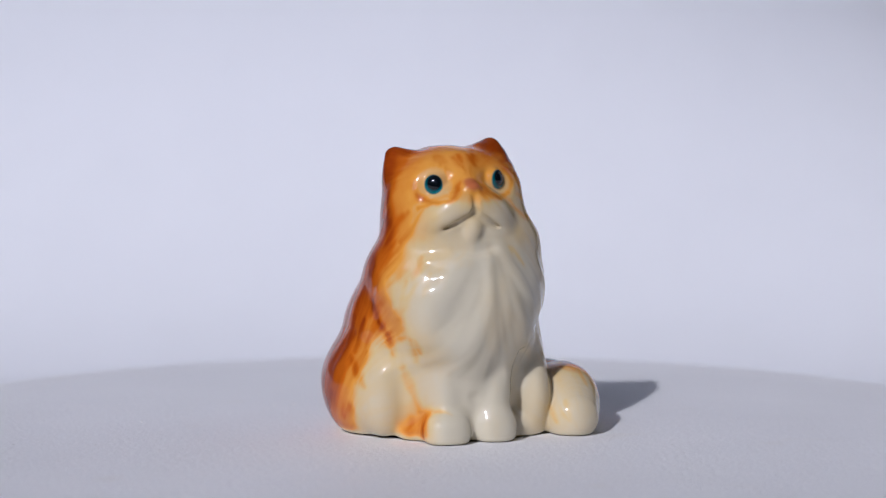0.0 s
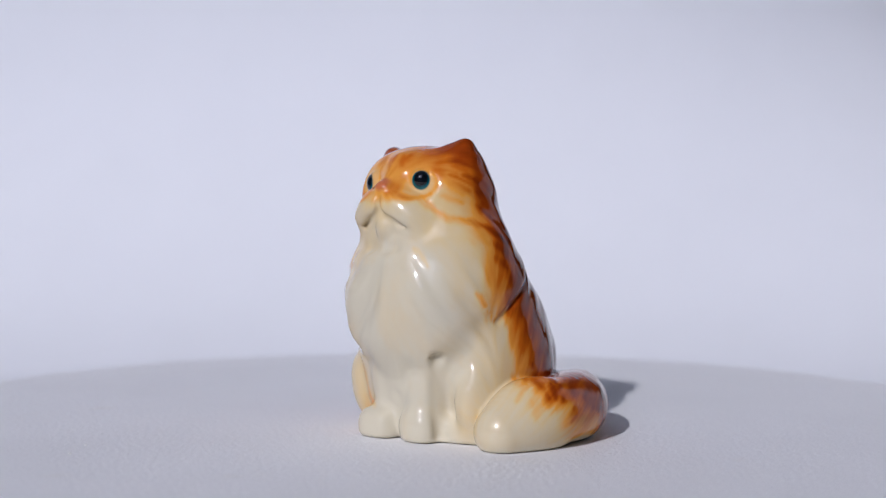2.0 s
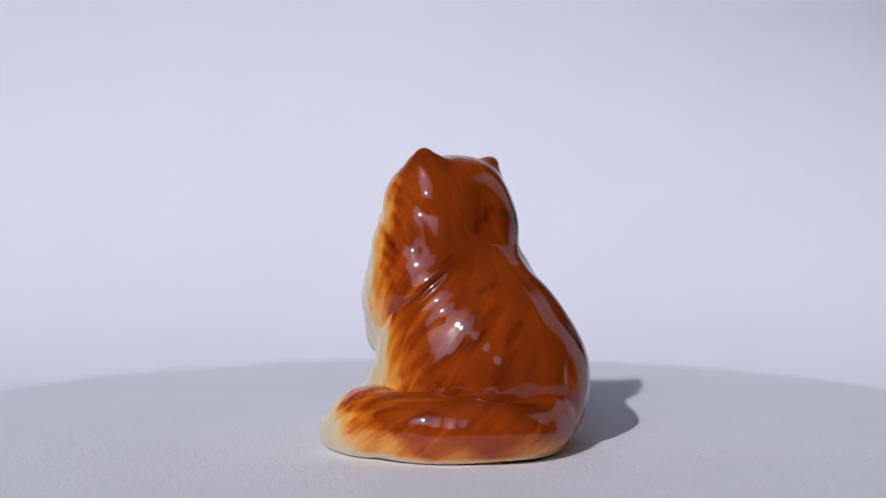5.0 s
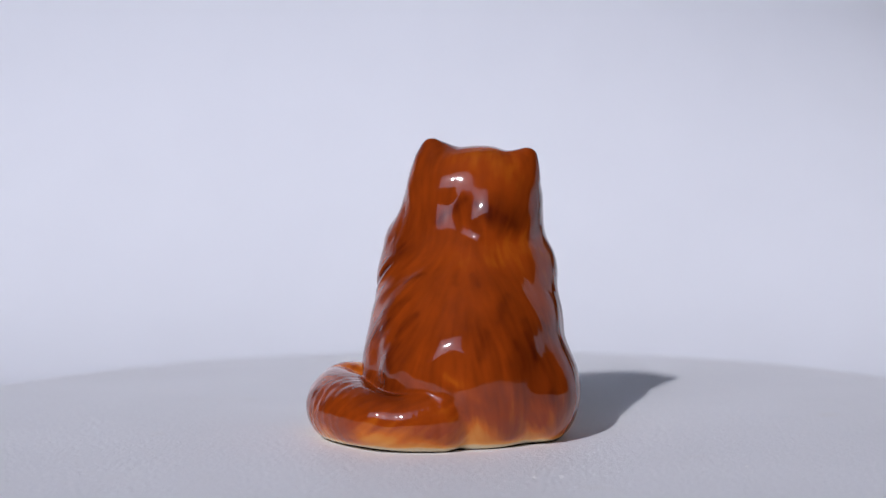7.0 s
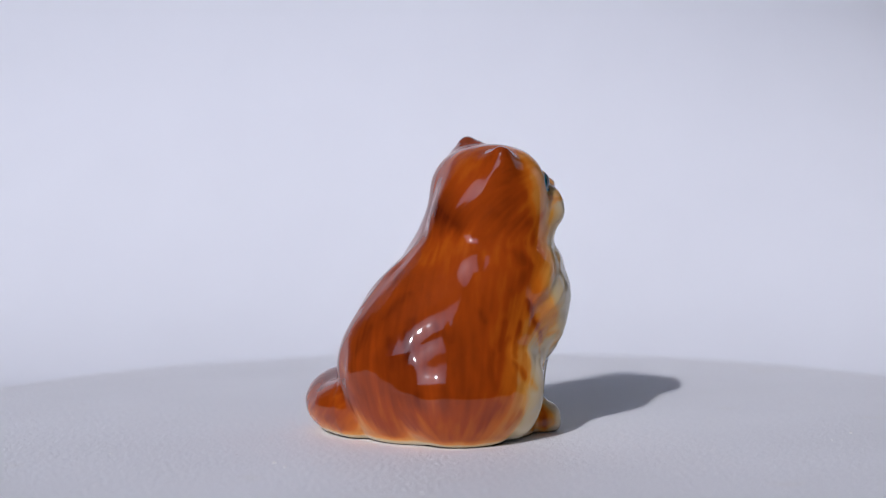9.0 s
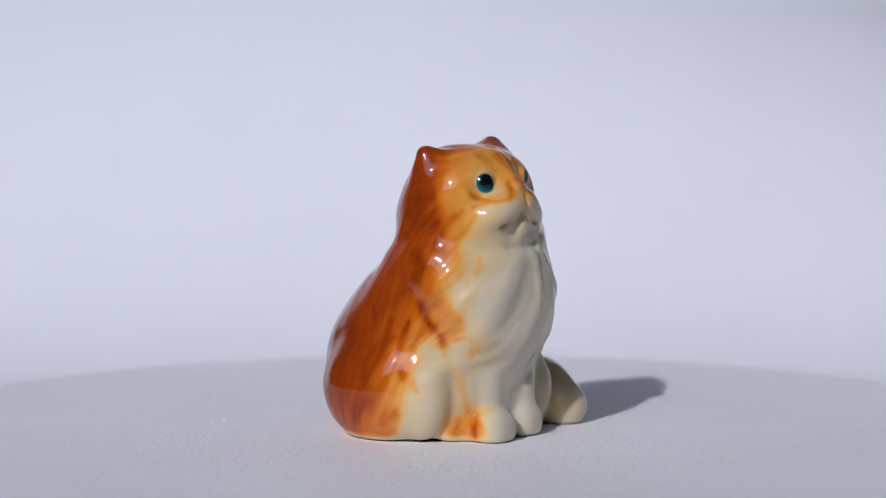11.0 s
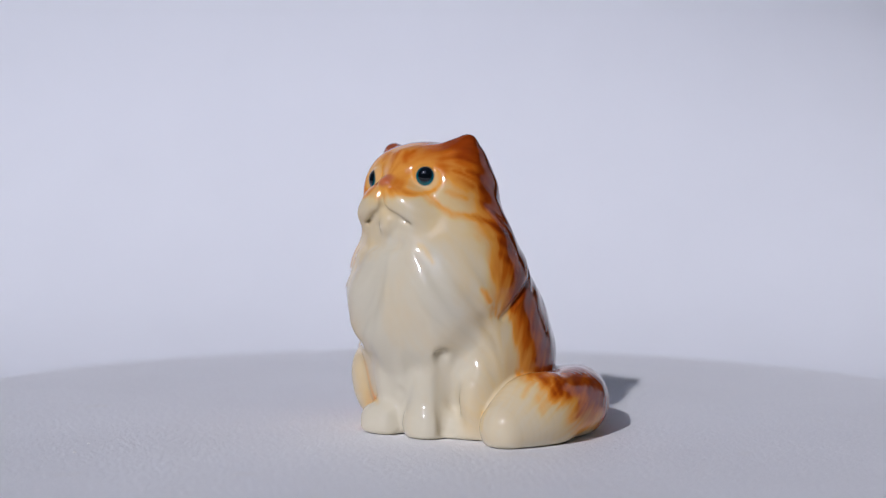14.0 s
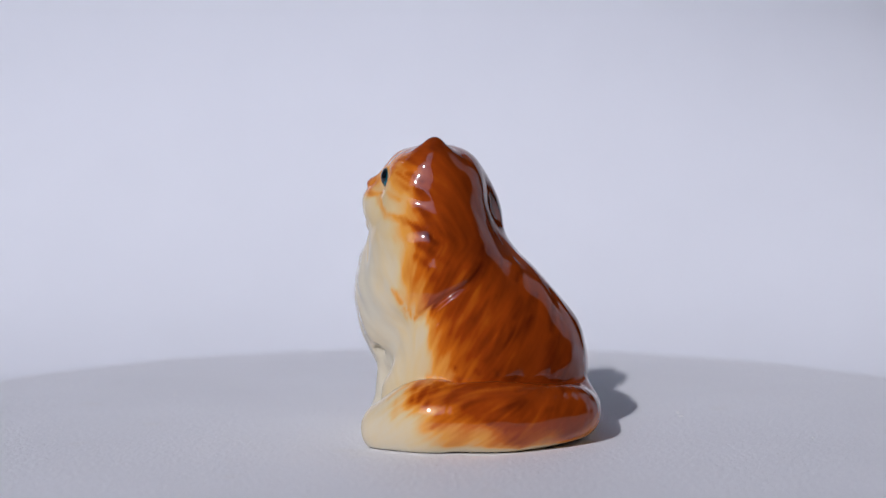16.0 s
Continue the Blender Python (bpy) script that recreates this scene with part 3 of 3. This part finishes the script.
BRIDGE_LINES = (
    (((-6.6, -19.8, 56.4), (-9.0, -21.1, 53.3), (-12.5, -17.7, 52.0), (-15.1, -15.8, 53.3)), 0.8, 0.4),
    (((-13.2, -17.3, 50.7), (-15.2, -15.8, 47.4), (-17.5, -13.5, 43.7)), 0.6, 0.3),
    (((-2.6, -21.2, 55.7), (0.1, -21.0, 53.6), (5.8, -16.7, 53.9)), 0.7, 0.3),
    (((-4.7, -17.6, 60.9), (-5.2, -19.6, 58.1)), 0.4, 0.2),
    (((-3.0, -17.7, 60.5), (-3.8, -19.9, 58.1)), 0.4, 0.2),
    (((-9.9, -13.9, 62.1), (-8.8, -15.6, 60.8)), 1.2, 0.35),
    (((-5.6, -15.3, 62.3), (-5.2, -17.1, 61.3)), 0.8, 0.45),
)
MANE_LEFT_LINES = (
    (((13.2, 6.5, 38.1), (16.4, 2.8, 34.9), (17.1, 0.2, 32.4), (17.6, -4.0, 29.5)), 1.0, 0.75),
    (((16.0, -12.9, 33.2), (16.6, -10.8, 30.2)), 0.7, 0.6),
    (((16.5, -9.9, 28.5), (16.9, -7.8, 26.9)), 0.9, 0.5),
    (((16.7, -7.5, 40.5), (17.4, -4.9, 38.0), (17.7, -2.8, 35.5)), 0.8, 0.35),
    (((16.0, -8.3, 43.8), (16.7, -0.6, 38.8)), 0.8, 0.4),
    (((17.8, -4.5, 32.1), (17.7, -4.2, 28.2)), 0.8, 0.5),
)
TAIL_SIDE_LINES = (
    (((28.8, -2.9, 14.1), (31.6, -4.7, 11.2)), 0.9, 0.6),
    (((20.5, 1.8, 14.5), (32.5, -3.1, 10.5)), 1.0, 0.6),
    (((25.9, 5.6, 14.4), (33.3, -0.6, 9.0)), 0.9, 0.4),
    (((27.4, 10.5, 13.8), (32.2, 5.2, 10.4)), 0.9, 0.5),
    (((27.3, 17.2, 11.3), (32.1, 10.2, 7.1)), 1.0, 0.5),
    (((24.7, 22.6, 9.2), (30.9, 13.6, 6.0)), 0.9, 0.4),
    (((33.3, 1.8, 8.6), (33.6, -1.5, 5.7)), 0.7, 0.35),
    (((19.8, -4.4, 14.7), (31.0, -6.1, 11.3)), 0.9, 0.5),
)
FLANK_LEFT_LINES = (
    (((11.7, 17.1, 27.1), (17.0, 11.4, 21.7)), 1.0, 0.5),
    (((16.1, 11.5, 25.0), (19.2, 7.8, 18.6)), 0.9, 0.45),
    (((8.3, 22.7, 22.4), (11.9, 20.6, 15.8)), 1.2, 0.45),
    (((14.6, 9.8, 31.8), (18.0, 5.3, 27.0)), 0.9, 0.3),
    (((15.0, 15.1, 19.7), (17.4, 12.3, 15.8)), 0.8, 0.4),
    (((6.9, 18.3, 31.7), (14.1, 13.8, 27.2)), 1.0, 0.5),
    (((11.1, 15.2, 31.2), (16.1, 11.4, 25.2), (19.4, 6.7, 19.1)), 0.9, 0.45),
    (((20.3, 1.4, 17.0), (20.4, 2.0, 15.8)), 0.5, 0.4),
    (((19.8, 6.1, 16.5), (19.8, 6.5, 15.4)), 0.5, 0.4),
    (((18.6, 10.0, 16.1), (18.4, 10.5, 14.9)), 0.5, 0.4),
)
NAPE_LINES = (
    (((-3.6, 6.6, 52.9), (0.1, 6.6, 49.9), (2.6, 7.2, 47.8)), 1.0, 0.7),
    (((-7.7, 8.3, 50.3), (-14.8, 5.8, 46.5)), 1.8, 0.6),
    (((4.0, 14.8, 37.1), (9.0, 13.7, 35.1)), 0.7, 0.55),
    (((12.3, 7.3, 38.9), (15.1, 4.7, 36.2)), 1.3, 0.6),
    (((10.3, 6.8, 42.3), (13.0, 6.8, 38.1)), 1.2, 0.5),
    (((17.3, 0.3, 33.3), (17.5, -2.0, 30.4)), 1.3, 0.5),
    (((-6.2, 7.7, 51.6), (-13.2, 7.0, 48.4), (-12.8, 7.8, 43.3)), 1.1, 0.6),
    (((-18.7, -1.7, 49.1), (-18.8, -10.3, 47.1)), 2.0, 0.35),
)
BACK_LINES = (
    (((4.7, 21.5, 28.9), (9.1, 21.3, 24.0)), 0.9, 0.5),
    (((7.9, 18.0, 31.2), (12.5, 15.8, 27.7)), 0.7, 0.4),
    (((15.2, 13.1, 25.0), (17.9, 10.5, 19.6)), 0.8, 0.45),
    (((-6.6, 15.8, 37.3), (-8.5, 17.9, 34.9)), 0.9, 0.4),
    (((-11.4, 24.3, 25.1), (-10.3, 27.0, 20.4)), 1.2, 0.4),
    (((-17.1, 21.9, 22.9), (-18.8, 22.2, 17.7)), 1.4, 0.4),
    (((-2.4, 28.7, 14.3), (-6.2, 28.2, 8.9)), 1.2, 0.4),
    (((25.6, 12.1, 14.2), (16.4, 22.1, 13.5), (6.1, 30.0, 10.7)), 2.0, 0.3),
)
FLANK_REAR_LINES = (
    (((-4.0, 15.3, 38.0), (-3.4, 18.1, 35.5)), 1.0, 0.5),
    (((-21.6, 13.4, 26.4), (-23.7, 10.8, 23.0)), 0.9, 0.4),
    (((-23.6, 4.4, 29.3), (-24.5, 3.0, 26.7)), 0.8, 0.4),
    (((-24.5, -2.3, 22.9), (-27.4, 1.1, 16.7)), 1.2, 0.35),
    (((-18.6, 17.4, 27.2), (-19.8, 19.3, 21.6)), 1.1, 0.45),
    (((-24.2, 18.5, 12.0), (-21.6, 17.8, 4.1)), 1.0, 0.3),
    (((-27.1, 14.5, 11.2), (-26.1, 14.8, 6.1)), 0.8, 0.3),
    (((-14.4, 16.7, 32.9), (-13.4, 21.7, 27.5)), 1.0, 0.4),
    (((-18.9, 18.7, 24.7), (-20.6, 19.1, 19.7)), 1.1, 0.5),
)
FLANK_RIGHT_LINES = (
    (((-22.3, -8.0, 30.4), (-21.8, -9.6, 26.3), (-20.0, -12.2, 23.5), (-19.1, -12.6, 19.6)), 1.0, 0.75),
    (((-24.4, -1.3, 26.6), (-25.5, 0.2, 20.5)), 1.0, 0.5),
    (((-23.6, -5.5, 26.1), (-24.6, -3.9, 19.1)), 0.9, 0.45),
    (((-25.9, 1.9, 20.4), (-28.6, 2.4, 12.7)), 1.2, 0.45),
    (((-23.5, -6.8, 19.3), (-25.4, -6.6, 12.6)), 0.8, 0.3),
    (((-28.7, 2.3, 9.3), (-27.8, 5.3, 4.5)), 1.2, 0.35),
    (((-26.5, -3.8, 7.3), (-26.7, -0.9, 4.3)), 1.0, 0.4),
    (((-20.8, -4.4, 41.2), (-21.6, -8.5, 38.1), (-22.7, -4.1, 32.7)), 1.3, 0.45),
)
FORELEG_LINES = (
    (((-15.3, -17.2, 22.8), (-14.5, -16.8, 19.7)), 0.7, 0.5),
    (((-17.0, -13.8, 16.2), (-14.5, -14.1, 10.1), (-13.2, -13.7, 6.5)), 1.0, 0.45),
    (((-12.2, -15.2, 6.2), (-12.7, -15.2, 1.5)), 1.6, 0.75),
    (((-14.6, -12.1, 4.7), (-15.4, -11.6, 1.3)), 1.3, 0.35),
    (((-16.0, -16.6, 22.9), (-14.8, -15.8, 17.7)), 0.7, 0.45),
    (((-13.6, -13.5, 6.5), (-7.8, -18.9, 7.1)), 0.6, 0.5),
    (((-25.5, -3.3, 17.6), (-24.4, -8.6, 12.0)), 1.0, 0.45),
)
BIB_LINES = (
    (((-17.4, -17.2, 35.1), (-17.3, -16.3, 26.6)), 0.6, 0.25),
    (((-13.3, -20.1, 36.8), (-14.4, -20.1, 32.6)), 0.7, 0.25),
    (((-14.4, -17.9, 40.3), (-16.4, -18.4, 32.6), (-18.1, -15.4, 27.1)), 0.8, 0.3),
    (((4.9, -20.3, 42.5), (8.2, -19.8, 38.8)), 0.7, 0.35),
    (((-19.0, -4.6, 55.7), (-19.2, -4.2, 47.2)), 1.3, 0.35),
    (((-19.0, -9.1, 53.3), (-19.7, -8.6, 43.1)), 1.6, 0.25),
)
TAIL_TIP_LINES = (
    (((17.3, -13.6, 6.4), (18.1, -15.7, 3.3)), 0.8, 0.3),
    (((19.8, -15.7, 7.7), (20.2, -17.6, 3.7)), 0.8, 0.3),
    (((26.3, -7.9, 13.8), (26.9, -11.9, 10.9)), 0.7, 0.3),
    (((29.2, -10.0, 10.7), (31.0, -10.0, 7.3)), 1.4, 0.3),
)
PALE_LINES = (
    (((-2.6, 28.5, 16.9), (-10.0, 27.9, 11.2)), 0.9, 0.4),
    (((-4.4, 28.7, 15.6), (-7.7, 28.5, 14.9), (-11.3, 27.3, 10.2)), 1.2, 0.35),
    (((15.6, 14.8, 16.7), (13.7, 17.6, 13.7), (11.7, 21.0, 12.5)), 1.2, 0.35),
    (((-8.9, 8.8, 46.8), (-12.5, 9.4, 40.8)), 2.0, 0.25),
    (((-1.4, 11.1, 41.7), (-6.3, 14.3, 38.6), (-12.7, 10.7, 39.2)), 2.0, 0.25),
    (((-13.5, 7.3, 43.3), (-19.9, 1.4, 40.7)), 2.2, 0.2),
    (((-11.7, 3.7, 58.5), (-14.7, 4.9, 51.8)), 2.5, 0.15),
)
BRUSH_LINES = (CHEEK_LINES + WHISKER_LINES + BROW_LINES + BRIDGE_LINES + MANE_LEFT_LINES + TAIL_SIDE_LINES + FLANK_LEFT_LINES + NAPE_LINES
               + BACK_LINES + FLANK_REAR_LINES + FLANK_RIGHT_LINES + FORELEG_LINES + BIB_LINES + TAIL_TIP_LINES)


def coat_paint(p, n, flow):
    """Where the orange lies: 0 cream, 1 dark brown; the painter's brush lines; the pink nose."""
    x, y, z = p.T
    lean = np.stack([p[:, 0] + 0.2 * p[:, 2], p[:, 1] - 0.3 * p[:, 2], 0.22 * p[:, 2]], 1)
    ragged = value_noise(lean * 0.9 + 2.2) - 0.5
    ragged2 = value_noise(lean * 0.45 + 7.7) - 0.5
    q = p + np.stack([0 * z, 1.6 * ragged2, 0.6 * flow + 2.0 * ragged2], 1) * step(1, 9, z)[:, None]
    top, weight = np.zeros(len(p)), np.full(len(p), 1e-12)
    for dx, dy, dz, tone in HEAD_DABS + TAIL_DABS + FRONT_DABS + BACK_DABS + LEFT_DABS + RIGHT_DABS:
        d2 = (q[:, 0] - dx) ** 2 + (q[:, 1] - dy) ** 2 + (q[:, 2] - dz) ** 2
        w = np.exp(-d2 / (2 * 3.2 ** 2)) + 2e-4 * np.exp(-d2 / (2 * 8.0 ** 2))
        top += w * tone
        weight += w
    m = (1.06 + 0.05 * step(0, 8, y) + 0.05 * step(44, 50, z) + 0.06 * step(6, 12, x) * step(-5, 1, y) * step(14, 22, z)) * top / weight
    # pale foot where the glaze ran thin
    m = m * (0.3 + 0.7 * step(0.1, 2.3, z + 0.4 * ragged2))
    # cream round the eyes
    for e in EYES:
        ring = np.sqrt(((x - e[0]) / 1.1) ** 2 + (z - e[2] + 0.3) ** 2) + 20 * step(-9, -7, y)
        calm = step(4.4, 2.8, ring)
        m = m * (1 - calm) + calm * (0.5 * np.minimum(m, 0.5) + 0.10)
        m = m + 0.10 * np.exp(-((ring - 3.6) / 0.6) ** 2) * step(2.0, -1.5, z - e[2])
    s = np.zeros(len(p))
    wob = p + 0.7 * np.stack([ragged, ragged2, ragged], 1)
    for pts, w, k in BRUSH_LINES:
        s = np.maximum(s, k * stroke(wob, n, pts, w * 1.3))
    for pts, w, k in PALE_LINES:
        m = m - 0.25 * k * stroke(wob, n, pts, w * 1.2)
    pink = step(2.2, 1.2, np.sqrt((x + 4.2) ** 2 + (1.2 * (z - 56.0)) ** 2 + (0.5 * (y + 20.5)) ** 2))
    muzzle = step(8.5, 6.5, np.abs(x + 4)) * step(53, 51.5, z)
    m = m + 0.08 * step(42, 45, z) * step(-5, -11, y) * step(0.4, 0.1, m) * (1 - muzzle)
    s = s * (1 - 0.5 * step(0.5, 0.7, m))
    m = m + 0.08 * step(0.38, 0.62, m) + 0.10 * np.tanh((m - 0.28) / 0.07) * np.exp(-((m - 0.28) / 0.14) ** 2)
    m = np.where(m > 0.7, 0.7 + 0.5 * (m - 0.7), m)
    return m, s, 0.85 * pink, flow * (1 - 0.75 * step(-9, -14, y) * step(44, 47, z)) * (1 + 1.1 * step(12, 17, x) * step(20, 14, y))


def porcelain_cat():
    verts, quads, nrm, flow = cat_surface()
    me = bpy.data.meshes.new("cat_figurine")
    me.from_pydata((verts * MM).tolist(), [], quads.tolist())
    me.polygons.foreach_set("use_smooth", np.ones(len(quads), bool))
    for name, values in zip(("coat", "stroke", "pink", "flow"), coat_paint(verts.astype(np.float64), nrm, flow)):
        me.attributes.new(name, "FLOAT", "POINT").data.foreach_set("value", values.astype(np.float32))
    me.materials.append(MAT_GLAZE)
    me.validate()
    return new("cat_figurine", me)


cat = tagged(porcelain_cat(), "glazed porcelain figurine of a sitting ginger and cream longhaired cat", "figurine")


# ---- specks of dust on the disc ----
def dust_speck(x, y, size, seed):
    rnd = random.Random(seed)
    bm = bmesh.new()
    bmesh.ops.create_icosphere(bm, subdivisions=1, radius=size)
    for v in bm.verts:
        v.co *= rnd.uniform(0.6, 1.3)
        v.co.z = max(v.co.z * 0.5, -0.2 * size) + 0.2 * size
    ob = part("dust_speck", bm, MAT_DUST)
    tagged(ob, "tiny pale speck of dust lying on the white disc", "dust", "dust specks on the disc")
    return ob, pose(x * MM, y * MM, 0.0, 0, 0, rnd.uniform(0, 360))


DUST = [dust_speck(x, y, 0.00035 * k, i) for i, (x, y, k) in enumerate((
    (-0.4, 78.5, 0.8), (-39.3, -77.7, 1.1), (-24.5, 49.6, 1.2), (-29.7, 48.8, 1.0), (-65.5, 32.3, 0.9), (-45.3, -69.1, 0.9)))]


# ---- what turns ----
def motions():
    rows = [(t, pose(0, 0, 0, 0, 0, a) @ LEAN) for t, a in SPIN]
    walk(disc, rows)
    walk(cat, [(t, m @ pose(0, 0, 0.00005, 0, 0, CAT_TURN)) for t, m in rows])
    for speck, place in DUST:
        walk(speck, [(t, m @ pose(0, 0, 0, 0, 0, CAT_TURN) @ place) for t, m in rows])


motions()
